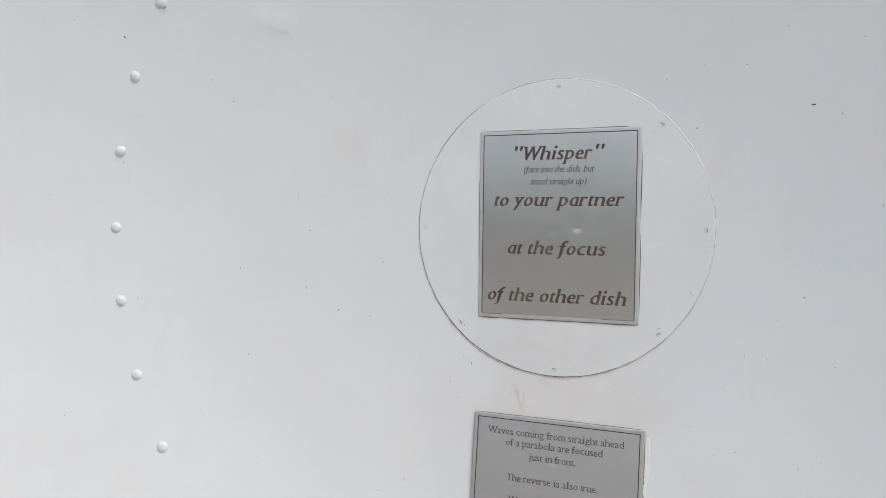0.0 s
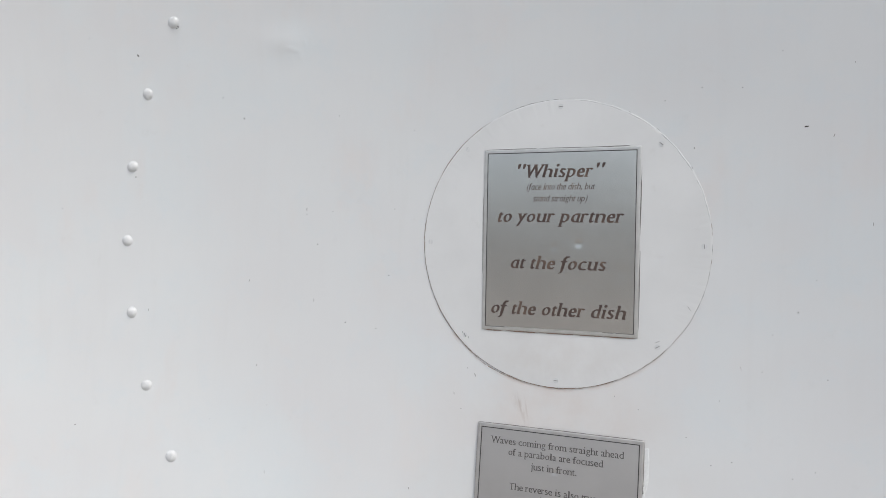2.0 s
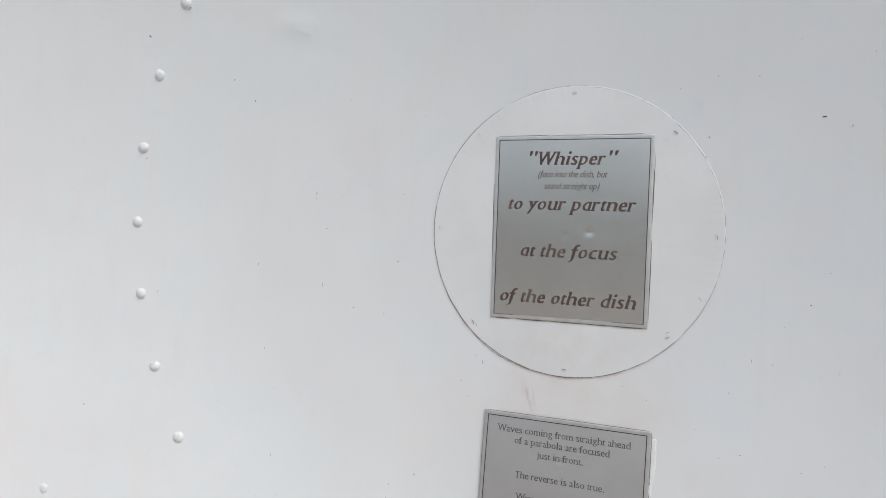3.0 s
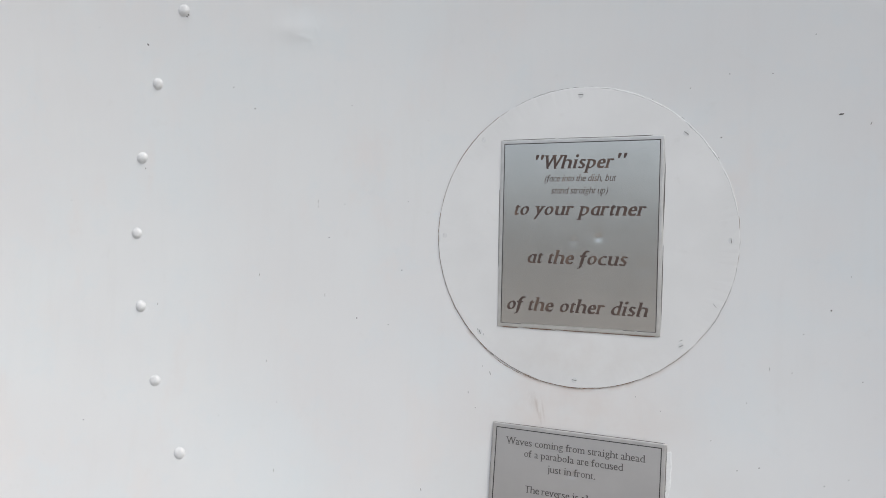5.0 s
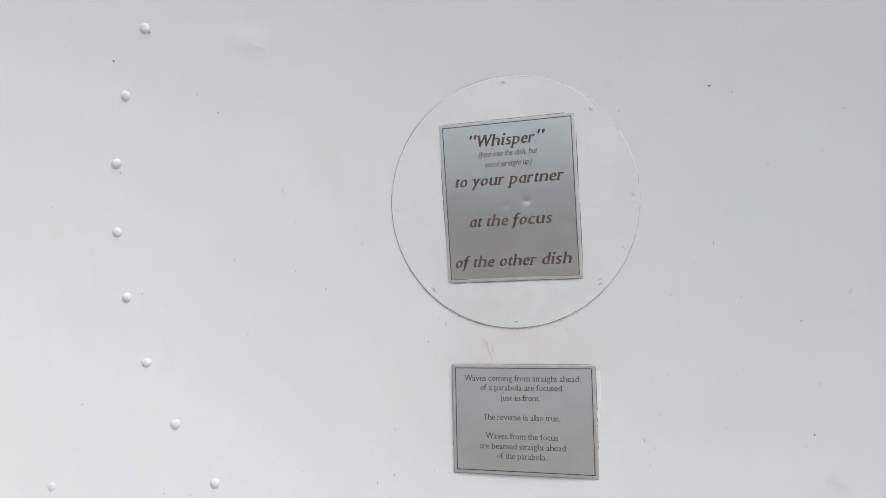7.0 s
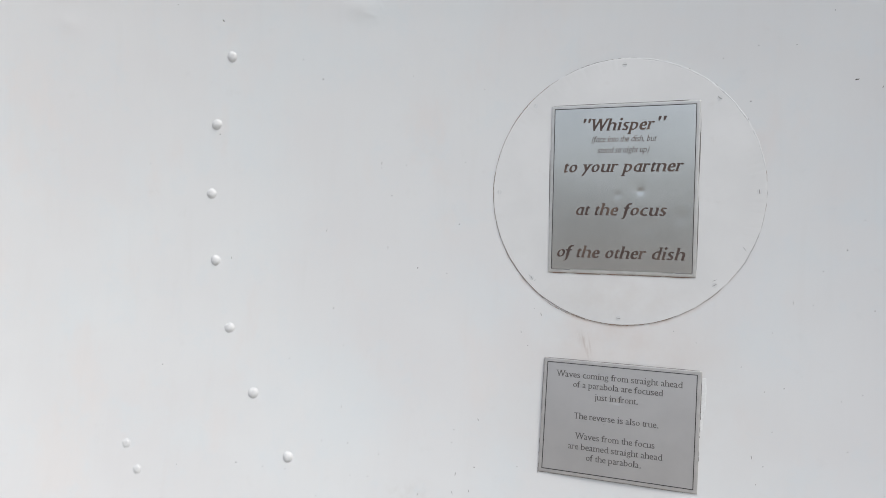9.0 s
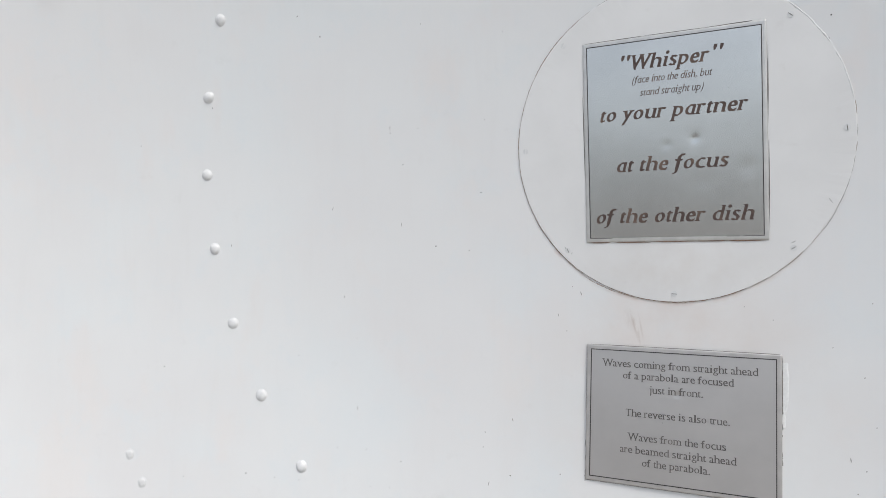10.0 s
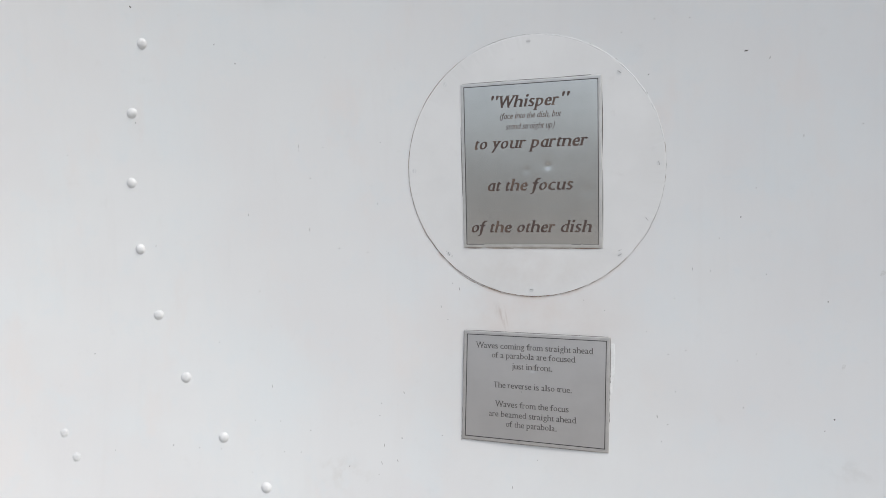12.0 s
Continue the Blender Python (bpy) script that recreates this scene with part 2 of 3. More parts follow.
def reflector():
    rings = [0.02 * i for i in range(1, 10)] + list(np.arange(0.19, 0.53, 0.006)) + list(np.arange(0.53, 0.63, 0.002)) + list(np.arange(0.63, 1.16, 0.006)) + list(np.arange(1.16, DISH_R + 0.001, 0.02))
    a = np.unique(np.concatenate([np.arange(480) * 2 * math.pi / 480, np.radians(np.arange(138.1, 150.0, 0.2)), np.radians(np.arange(160.6, 165.0, 0.25))]).round(5))
    steps = len(a)
    R, A = np.meshgrid(np.array(rings), a, indexing="ij")
    X, Z = R * np.cos(A), R * np.sin(A)
    Y = depth(X, Z)
    front = np.stack([X, Y, Z], -1).reshape(-1, 3)
    n = len(rings)
    verts = [(0, 0, 0)] + front.tolist()
    faces = [(0, 1 + (i + 1) % steps, 1 + i) for i in range(steps)]
    for k in range(n - 1):
        b = 1 + k * steps
        faces += [(b + i, b + (i + 1) % steps, b + steps + (i + 1) % steps, b + steps + i) for i in range(steps)]
    # rolled rim and back skin
    last = 1 + (n - 1) * steps
    yr = -CURVE * DISH_R ** 2
    for r, y in ((DISH_R + 0.012, yr - 0.006), (DISH_R + 0.022, yr + 0.004), (DISH_R + 0.016, yr + 0.018), (DISH_R, yr + 0.02), (1.2, -CURVE * 1.44 + 0.012), (0.8, -CURVE * 0.64 + 0.012), (0.4, -CURVE * 0.16 + 0.012), (0.05, 0.012)):
        base = len(verts)
        verts += [(r * math.cos(t), y, r * math.sin(t)) for t in a]
        faces += [(last + i, last + (i + 1) % steps, base + (i + 1) % steps, base + i) for i in range(steps)]
        last = base
    verts.append((0, 0.012, 0))
    faces += [(last + i, last + (i + 1) % steps, len(verts) - 1) for i in range(steps)]
    return mesh_of("reflector", verts, faces, PAINT, True)


sheet = child("reflector", reflector(), dish)

# rivets, one every ten degrees: thickly painted, uneven heads
def rivet_head(seed):
    v, f = lathe([(0, -0.0046), (0.002, -0.0045), (0.004, -0.0042), (0.006, -0.0036), (0.0078, -0.0027), (0.0090, -0.0017), (0.0098, -0.0008), (0.0106, -0.0003), (0.0118, 0.0001), (0.0120, 0.003), (0, 0.003)], 28)
    out = []
    for x, y, z in v:
        a = math.atan2(z, x)
        k = 1 + 0.05 * noise.noise((1.1 * math.cos(a), 1.1 * math.sin(a), seed * 7.1))
        out.append((x * k, y + 0.0004 * noise.noise((x * 160, z * 160, seed * 5.3)) if y < -0.001 else y, z * k))
    return mesh_of("rivet", out, f, RIVET_PAINT, True)


heads = [rivet_head(k) for k in range(5)]
jig = random.Random(21)
UNEVEN = {14: 0.4, 15: 0.21, 16: 0.22, 17: 0.11, 18: 0.11, 19: -0.22, 20: -0.25, 21: -0.30, 22: -0.05, 23: -0.59, 32: -0.13}  # drilled by hand
for i in range(36):
    ang = radians(0.45 + 10 * i + UNEVEN.get(i, 0.0))
    child("rivet", heads[i % 5], dish, "", on_dish(RIVET_R * math.cos(ang), RIVET_R * math.sin(ang), 67 * i) @ Matrix.Diagonal((jig.uniform(0.88, 0.98), jig.uniform(0.8, 1.1), jig.uniform(0.90, 1.0), 1)))

# flush plugs outside the ring
v, f = lathe([(0, -0.0016), (0.003, -0.0016), (0.0052, -0.0014), (0.0064, -0.0008), (0.0070, -0.0001), (0.0080, -0.0005), (0.0092, 0.0001), (0.0098, 0.002), (0, 0.002)], 24)
v = [(x * (1 + 0.12 * noise.noise((x * 120, z * 120, 3))), y + 0.0005 * noise.noise((x * 150, z * 150, 1)), z * (1.1 + 0.12 * noise.noise((x * 120, z * 120, 8)))) for x, y, z in v]
plug_mesh = mesh_of("flush_plug", v, f, RIVET_PAINT, True)
for x, z in ((-0.930, -0.508), (-0.902, -0.556)):
    child("flush_plug", plug_mesh, dish, "small flush white-painted plug", on_dish(x, z))

# cover plate over the middle, with its screws
PLATE_Y = -0.0096
v, f = lathe([(0, PLATE_Y), (0.10, PLATE_Y), (0.2, PLATE_Y), (PLATE_R - 0.0034, PLATE_Y), (PLATE_R - 0.0014, PLATE_Y + 0.0003), (PLATE_R - 0.0003, PLATE_Y + 0.0010), (PLATE_R, PLATE_Y + 0.0015), (PLATE_R, PLATE_Y + 0.0045), (0, PLATE_Y + 0.0045)], 240)
# a slightly ragged, over-painted edge
ragged = []
for x, y, z in v:
    r = math.hypot(x, z)
    if r > 0.2002:
        a = math.atan2(z, x)
        k = 1 + (0.0005 * noise.noise((3 * math.cos(a), 3 * math.sin(a), 0)) + 0.0006 * noise.noise((22 * math.cos(a), 22 * math.sin(a), 5))) / r
        if y - PLATE_Y < 0.0016:
            y = PLATE_Y + (y - PLATE_Y) * min(0.6, max(0.05, 0.18 + 0.6 * noise.noise((14 * math.cos(a), 14 * math.sin(a), 7))))
        y += min(1.0, (r - 0.2) / 0.029) * (0.0004 * noise.noise((8 * math.cos(a), 8 * math.sin(a), 9)) + 0.0003 * noise.noise((30 * math.cos(a), 30 * math.sin(a), 3)))
        x, z = x * k, z * k
    ragged.append((x, y, z))
v = ragged
cover = child("cover_plate", mesh_of("cover_plate", v, f, PLATE), dish, "round white-painted cover plate with a rust-lined edge")


def screw_mesh():
    bm = bmesh.new()
    for s in (-1, 1):
        r = bmesh.ops.create_circle(bm, cap_ends=True, radius=0.0042, segments=20)
        bmesh.ops.rotate(bm, verts=r["verts"], matrix=Matrix.Rotation(radians(90), 3, "X"))
        bmesh.ops.bisect_plane(bm, geom=r["verts"] + list({e for q in r["verts"] for e in q.link_edges}) + list({e for q in r["verts"] for e in q.link_faces}),
                               plane_co=(0, 0, s * 0.0006), plane_no=(0, 0, -s), clear_outer=True)
    ext = bmesh.ops.extrude_face_region(bm, geom=list(bm.faces))
    bmesh.ops.translate(bm, verts=[q for q in ext["geom"] if isinstance(q, bmesh.types.BMVert)], vec=(0, -0.0009, 0))
    bmesh.ops.recalc_face_normals(bm, faces=bm.faces)
    me = bpy.data.meshes.new("screw")
    bm.to_mesh(me)
    bm.free()
    me.materials.append(RIVET_PAINT)
    return me


def slot_mesh():
    bm = bmesh.new()
    box(bm, -0.0036, 0.0036, -0.00115, 0.0, -0.0005, 0.0005)
    me = bpy.data.meshes.new("slot")
    bm.to_mesh(me)
    bm.free()
    me.materials.append(SLOT)
    return me


slot = slot_mesh()
screw = screw_mesh()
for i, turn in enumerate((82, 40, 4, 120, 88, 65, 5, 150)):
    ang = radians(45 * i)
    m = pose(0.2178 * math.cos(ang), PLATE_Y, 0.2178 * math.sin(ang), 0, turn, 0)
    child("screw", screw, cover, "", m @ Matrix.Diagonal((1, 0.5, 1, 1)))
    if i in (0, 1, 2, 5, 6, 7):
        child("screw_slot", slot, cover, "", m @ Matrix.Diagonal((1, 0.6, 0.8, 1)))


def crack(a0, a1, r, wide, seed, material):
    """An uneven thin line round the plate's edge, from angle a0 to a1 (degrees)."""
    rng = random.Random(seed)
    n = max(6, int((a1 - a0) * 1.2))
    verts, faces = [], []
    for i in range(n + 1):
        t = radians(a0 + (a1 - a0) * i / n)
        w = 1.25 * wide * (0.25 + 0.75 * max(0.0, math.sin(math.pi * i / n)) ** 0.5) * rng.uniform(0.55, 1.2)
        rr = r + rng.uniform(-0.0003, 0.0003)
        for q in (rr, rr + w):
            x, z = q * math.cos(t), q * math.sin(t)
            verts.append((x, float(depth(x, z)) - 0.0013, z))
    for i in range(n):
        faces.append((2 * i, 2 * i + 1, 2 * i + 3, 2 * i + 2))
    return mesh_of("edge_crack", verts, faces, material)


for a0, a1, r, w, s in ((156, 200, PLATE_R, 0.0007, 1), (194, 250, PLATE_R, 0.0008, 2), (246, 300, PLATE_R, 0.0008, 3), (298, 326, PLATE_R, 0.0005, 5),
                        (228, 236, PLATE_R + 0.0016, 0.0005, 4), (236, 244, PLATE_R + 0.0034, 0.0006, 9), (241, 249, PLATE_R + 0.0026, 0.0005, 10), (249, 256, PLATE_R + 0.0014, 0.0005, 11),
                        (118, 160, PLATE_R, 0.0009, 7), (352, 356, PLATE_R, 0.0006, 8), (4, 9, PLATE_R, 0.0006, 12)):
    child("edge_crack", crack(a0, a1, r, w, s, RUST), cover, "dark rusty crack in the paint")
# a grey crack over the top and low on the far side of the edge
for a0, a1, r, w, s in ((84, 118, PLATE_R, 0.0007, 21), (72, 112, PLATE_R - 0.0042, 0.0005, 29), (332, 352, PLATE_R, 0.0006, 26), (325, 333, PLATE_R + 0.0008, 0.0005, 27), (356, 361, PLATE_R, 0.0005, 28),
                        (30, 31, PLATE_R + 0.0010, 0.0006, 30), (49, 50.5, PLATE_R + 0.0012, 0.0006, 31), (62, 63, PLATE_R + 0.0010, 0.0005, 32)):
    child("edge_crack", crack(a0, a1, r, w, s, LIP), cover, "grey crack in the thick paint")


def paint_bead(a0, a1, seed):
    """A thick uneven roll of white paint along the plate's edge, from angle a0 to a1 (degrees)."""
    rng = random.Random(seed)
    n, sides = int((a1 - a0) * 3), 7
    verts, faces = [], []
    for i in range(n + 1):
        t = radians(a0 + (a1 - a0) * i / n)
        wide = 0.0012 * min(1.0, 0.15 + 5 * min(i, n - i) / n) * (0.75 + 0.9 * abs(noise.noise((t * 22, seed, 0))) + rng.uniform(-0.08, 0.08))
        r = PLATE_R - 0.0006 + 0.0010 * noise.noise((t * 12, seed, 4))
        for k in range(sides):
            b = math.pi * k / (sides - 1)
            q = r + wide * math.cos(b)
            verts.append((q * math.cos(t), PLATE_Y + 0.0006 - 0.8 * wide * math.sin(b), q * math.sin(t)))
    for i in range(n):
        for k in range(sides - 1):
            o = i * sides + k
            faces.append((o, o + 1, o + sides + 1, o + sides))
    return mesh_of("paint_bead", verts, faces, RIVET_PAINT, True)


for a0, a1, seed in ((8, 28, 1), (27, 50, 2), (49, 66, 3), (64, 86, 4)):
    child("paint_bead", paint_bead(a0, a1, seed), cover, "thick roll of white paint along the edge")


# ---- lettering ----
def letters(text):
    """The outline of one sign: its places and edges."""
    cu = bpy.data.curves.new("lettering", "FONT")
    cu.body, cu.size = text, 1.0
    cu.resolution_u = 4
    ob = bpy.data.objects.new("lettering", cu)
    scene.collection.objects.link(ob)
    bpy.context.view_layer.update()
    me = bpy.data.meshes.new_from_object(ob.evaluated_get(bpy.context.evaluated_depsgraph_get()))
    bpy.data.objects.remove(ob)
    bpy.data.curves.remove(cu)
    bm = bmesh.new()
    bm.from_mesh(me)
    bmesh.ops.remove_doubles(bm, verts=bm.verts, dist=1e-5)
    bm.verts.index_update()
    co = np.array([q.co[:2] for q in bm.verts])
    edges = [(e.verts[0].index, e.verts[1].index) for e in bm.edges if len(e.link_faces) == 1]
    bm.free()
    bpy.data.meshes.remove(me)
    return co, edges


GLYPHS = {}


def glyph(ch):
    if ch not in GLYPHS:
        GLYPHS[ch] = letters(ch)
    return GLYPHS[ch]


X_HIGH, CAP_HIGH = glyph("x")[0][:, 1].max(), glyph("H")[0][:, 1].max()
# how wide the engraver's letters run, in thousandths of their size: upright, slanted, and slanted bold
WIDTHS = {" ": (250, 250, 250), "a": (444, 500, 500), "b": (500, 500, 500), "c": (444, 444, 444), "d": (500, 500, 500), "e": (444, 444, 444), "f": (333, 278, 333), "g": (500, 500, 500),
          "h": (500, 500, 556), "i": (278, 278, 278), "j": (278, 278, 278), "l": (278, 278, 278), "m": (778, 722, 778), "n": (500, 500, 556), "o": (500, 500, 500), "p": (500, 500, 500),
          "r": (333, 389, 389), "s": (389, 389, 389), "t": (278, 278, 278), "u": (500, 500, 556), "v": (500, 444, 444), "y": (500, 444, 444)}
WIDTHS.update({"W": (944, 833, 889), "T": (611, 556, 611), ".": (250, 250, 250), ",": (250, 250, 250), "(": (333, 333, 333), ")": (333, 333, 333), '"': (408, 420, 555)})
INKED = {"a": 0.84, "f": 1.05, "j": 0.62, "i": 0.55, "l": 0.5, "t": 0.92, ".": 0.4, ",": 0.42, "(": 0.6, ")": 0.6, '"': 0.78, "r": 0.9, "W": 1.06, "u": 0.84, "T": 0.86, "v": 0.98, "y": 0.98}


# how the engraver's pen makes each style from the plain letters: strokes thinned by, pen's width, pen's angle
PENS = ((0.018, 0.036, 10.0), (0.021, 0.034, 15.0), (0.021, 0.078, 18.0))
FINE = 0.0110  # the grain of the cut outlines


def feet(ch, co, edges, style, wide):
    """Small thin serifs where a stem ends flat; wide: how far the pen cuts beyond the stem."""
    quads = []
    reach = (0.078, 0.045, 0.05)[style]
    thin, thick = (0.026, 0.05) if style < 2 else (0.024, 0.058)
    for a, b in edges:
        (xa, ya), (xb, yb) = co[a], co[b]
        if abs(ya - yb) > 0.012 or not 0.012 < abs(xa - xb) < 0.2:
            continue
        if ch == "t" or (ch == "a" and style and ya > 0.6):
            continue
        x0, x1, y = min(xa, xb) - wide, max(xa, xb) + wide, (ya + yb) / 2
        if ch == "f" and style and abs(y) < 0.03:
            # the slanted f runs on below the line and hooks back
            quads.append(((x0, y + 0.04), (x1, y + 0.04), (x1 - 0.012, y - 0.10), (x0 + 0.010, y - 0.10)))
            quads.append(((x0 + 0.012, y - 0.09), (x1 - 0.012, y - 0.09), (x1 - 0.045, y - 0.165), (x0 - 0.03, y - 0.21), (x0 - 0.09, y - 0.205), (x0 - 0.085, y - 0.165), (x0 - 0.02, y - 0.17)))
            continue
        if abs(y) < 0.02 or (y < -0.1 and ch == "p"):
            left, right, up = (reach, reach, 1) if style == 0 or ch == "p" or (ch in "rf") else (0.0, reach, 1)
        elif min(abs(y - X_HIGH), abs(y - CAP_HIGH)) < 0.02 and ch not in "t,.\"()":
            left, right, up = (reach, reach, -1) if ch in "WTvy" else (reach, 0.0, -1)
        else:
            continue
        quads.append(((x0 - left, y), (x1 + right, y), (x1 + right, y + up * thin), (x1, y + up * thick), (x0, y + up * thick), (x0 - left, y + up * thin)))
    return quads


def away_from(points, outline):
    """How far each point lies from a closed outline of edges (a, b), less than 0 inside."""
    best, inside = np.full(len(points), 9.0), np.zeros(len(points), bool)
    for a, b in outline:
        d = b - a
        w = points - a
        t = np.clip((w @ d) / max(d @ d, 1e-12), 0, 1)
        best = np.minimum(best, np.hypot(w[:, 0] - t * d[0], w[:, 1] - t * d[1]))
        if a[1] != b[1]:
            cross = (points[:, 1] >= min(a[1], b[1])) & (points[:, 1] < max(a[1], b[1]))
            inside ^= cross & (points[:, 0] < a[0] + (points[:, 1] - a[1]) / d[1] * d[0])
    return np.where(inside, -best, best)


def filled(F, xs, ys):
    """The flat faces where F, given on a grid, is less than 0."""
    verts, faces = [], []

    def face(ring):
        o = len(verts)
        verts.extend(ring)
        faces.append(list(range(o, o + len(ring))))

    for j in range(len(ys) - 1):
        run = None
        for i in range(len(xs)):
            f = None if i == len(xs) - 1 else (F[i, j], F[i + 1, j], F[i + 1, j + 1], F[i, j + 1])
            if f and max(f) < 0:
                run = i if run is None else run
                continue
            if run is not None:
                face([(xs[run], ys[j]), (xs[i], ys[j]), (xs[i], ys[j + 1]), (xs[run], ys[j + 1])])
                run = None
            if f is None or min(f) >= 0:
                continue
            c = ((xs[i], ys[j]), (xs[i + 1], ys[j]), (xs[i + 1], ys[j + 1]), (xs[i], ys[j + 1]))
            ring = []
            for k in range(4):
                a, b = f[k], f[(k + 1) % 4]
                if a < 0:
                    ring.append(c[k])
                if (a < 0) != (b < 0):
                    t = a / (a - b)
                    ring.append((c[k][0] + t * (c[(k + 1) % 4][0] - c[k][0]), c[k][1] + t * (c[(k + 1) % 4][1] - c[k][1])))
            if len(ring) > 2:
                face(ring)
    return np.array(verts), faces


CUT = {}


def cut(c, style):
    """One letter as the engraver's broad pen cuts it: the plain letter thinned, then swept along the pen, with serifs. Its pen starts at 0."""
    if (c, style) in CUT:
        return CUT[c, style]
    adv = WIDTHS[c][style] / 1000
    single = c == "a" and style > 0  # the slanted a has one storey: a d with its stem cut short
    co, edges = glyph("d" if single else c)
    thin, nib, turn = PENS[style]
    solid = c in '.,"'
    wide, lift = (0.0, 0.0) if solid else (0.5 * nib * math.cos(radians(turn)), 0.5 * nib * math.sin(radians(turn)))
    thin = 0.0 if solid else thin
    a, b = co[:, 0].min(), co[:, 0].max()
    ink = adv * INKED.get(c, 0.88) * (0.96, 0.92, 0.93)[style]
    scale = (ink - 2 * wide) / (b - a - 2 * thin)
    start = (adv - ink) / 2 + wide - scale * (a + thin)
    flat = np.stack([start + scale * co[:, 0], co[:, 1]], -1)
    xs = np.arange(-0.16, adv + 0.22, FINE)
    ys = np.arange(-0.27, 0.76, FINE)
    X, Y = np.meshgrid(xs, ys, indexing="ij")
    pts = np.stack([X.ravel(), Y.ravel()], -1)
    outline = [(co[i], co[j]) for i, j in edges]
    F = np.full(len(pts), 9.0)
    for k in np.linspace(-1, 1, 1 if solid else 7):
        moved = (pts - k * np.array((wide, lift)) - (start, 0)) / (scale, 1)
        F = np.minimum(F, away_from(moved, outline) + (thin if c not in "tfe" else 0.55 * thin) + np.where((moved[:, 1] > 0.5) & (c in "ij"), 1.0, 0.0))
    if c in "ij":
        dot = np.array((start + scale * (co[co[:, 1] > 0.5, 0].min() + co[co[:, 1] > 0.5, 0].max()) / 2, 0.625))
        F = np.minimum(F, np.hypot(*(pts - dot).T) - (0.055, 0.055, 0.075)[style])
    if single:
        F = np.maximum(F, pts[:, 1] - X_HIGH - 0.01)
    grow = wide - scale * thin
    for quad in feet(c, flat, edges, style, grow):
        q = [np.array(p) for p in quad]
        F = np.minimum(F, away_from(pts, list(zip(q, q[1:] + q[:1]))))
    CUT[c, style] = filled(F.reshape(X.shape), xs, ys)
    return CUT[c, style]


def write(text, x0, x1, base, cap, y, material, parent, style=0):
    """A line of words from x0 to x1 with its foot at base, capitals cap high, on the plane y and facing -y. style: 0 upright, 1 slanted, 2 slanted bold."""
    sx, sy = (x1 - x0) / sum(WIDTHS[c][style] / 1000 for c in text), cap / 0.675
    slant = 0.0 if style == 0 else 0.27
    verts, faces, pen = [], [], 0.0
    for c in text:
        if c != " ":
            co, fs = cut(c, style)
            o = len(verts)
            verts += [(x0 + (pen + p) * sx + slant * (q * sy - 0.35 * cap), y, base + q * sy) for p, q in co]
            faces += [[o + i for i in f] for f in fs]
        pen += WIDTHS[c][style] / 1000
    return child("lettering", mesh_of("lettering", verts, faces, material), parent, "etched words: " + text.replace('"', ""))


def plaque_face(w, h, thick, dents, wave, material, rim_material, band):
    """A thin metal sheet with eased edges and small dents; its front at y = 0, facing -y."""
    nx, nz = 100, 118
    xs = np.concatenate([[-w / 2], np.linspace(-w / 2 + 0.0008, w / 2 - 0.0008, nx - 2), [w / 2]])
    zs = np.concatenate([[-h / 2], np.linspace(-h / 2 + 0.0008, h / 2 - 0.0008, nz - 2), [h / 2]])
    X, Z = np.meshgrid(xs, zs, indexing="ij")
    Y = np.zeros_like(X)
    for x, z, r, d in dents:
        Y += d * np.exp(-((X - x) ** 2 + (Z - z) ** 2) / (r * r))
    Y += wave * np.sin(21 * X + 9 * Z) * np.sin(17 * Z + 1.0)
    edge = np.minimum(w / 2 - np.abs(X), h / 2 - np.abs(Z))
    Y += np.clip(0.0008 - edge, 0, 0.0008) * 0.5
    verts = np.stack([X, Y, Z], -1).reshape(-1, 3).tolist()
    faces = [(i * nz + j, (i + 1) * nz + j, (i + 1) * nz + j + 1, i * nz + j + 1) for i in range(nx - 1) for j in range(nz - 1)]
    rim = [i * nz for i in range(nx)] + [(nx - 1) * nz + j for j in range(1, nz)] + [i * nz + nz - 1 for i in range(nx - 2, -1, -1)] + [j for j in range(nz - 2, 0, -1)]
    base = len(verts)
    verts += [(verts[i][0], thick, verts[i][2]) for i in rim]
    n = len(rim)
    faces += [(rim[i], base + i, base + (i + 1) % n, rim[(i + 1) % n]) for i in range(n)]
    faces.append(tuple(base + i for i in range(n)))
    me = mesh_of("metal_sheet", verts, faces, material, True)
    me.materials.append(rim_material)
    for p in me.polygons:
        if min(w / 2 - abs(p.center.x), h / 2 - abs(p.center.z)) < band:
            p.material_index = 1
    return me


def border(w, h, inset, wide, y, material, parent, foot=((0, 1),)):
    x, z = w / 2 - inset, h / 2 - inset
    low = [(-x + 2 * x * a, -x + 2 * x * b, -z, -z + wide * (1 if len(foot) == 1 else 0.45)) for a, b in foot]
    for x0, x1, z0, z1 in ((-x, x, z - wide, z), *low, (-x, -x + wide, -z + wide, z - wide), (x - wide, x, -z + wide, z - wide)):
        bm = bmesh.new()
        box(bm, x0, x1, y, y + 0.0002, z0, z1)
        part("border_line", bm, material, parent)


# the upper plaque
upper = tagged(new("whisper_plaque"), "brushed steel plaque with dark italic lettering, dented in the middle", "plaque", "dish plaques")
upper.matrix_basis = pose(0.0001, PLATE_Y - 0.0016, HUB + 0.0046)
UW, UH = 0.2490, 0.2940
child("metal_sheet", plaque_face(UW, UH, 0.0015, [(0.032, -0.004, 0.0046, 0.00058), (0.030, 0.001, 0.013, 0.00022), (-0.006, -0.010, 0.006, 0.00024), (0.100, -0.047, 0.011, 0.00018), (0.045, -0.064, 0.014, 0.00016)], 0.00012, STEEL, WORN_EDGE, 0.0054), upper)
border(UW, UH, 0.0054, 0.0012, -0.0004, LINE, upper, ((0, 0.14), (0.80, 0.87), (0.885, 1)))
YT = -0.0006
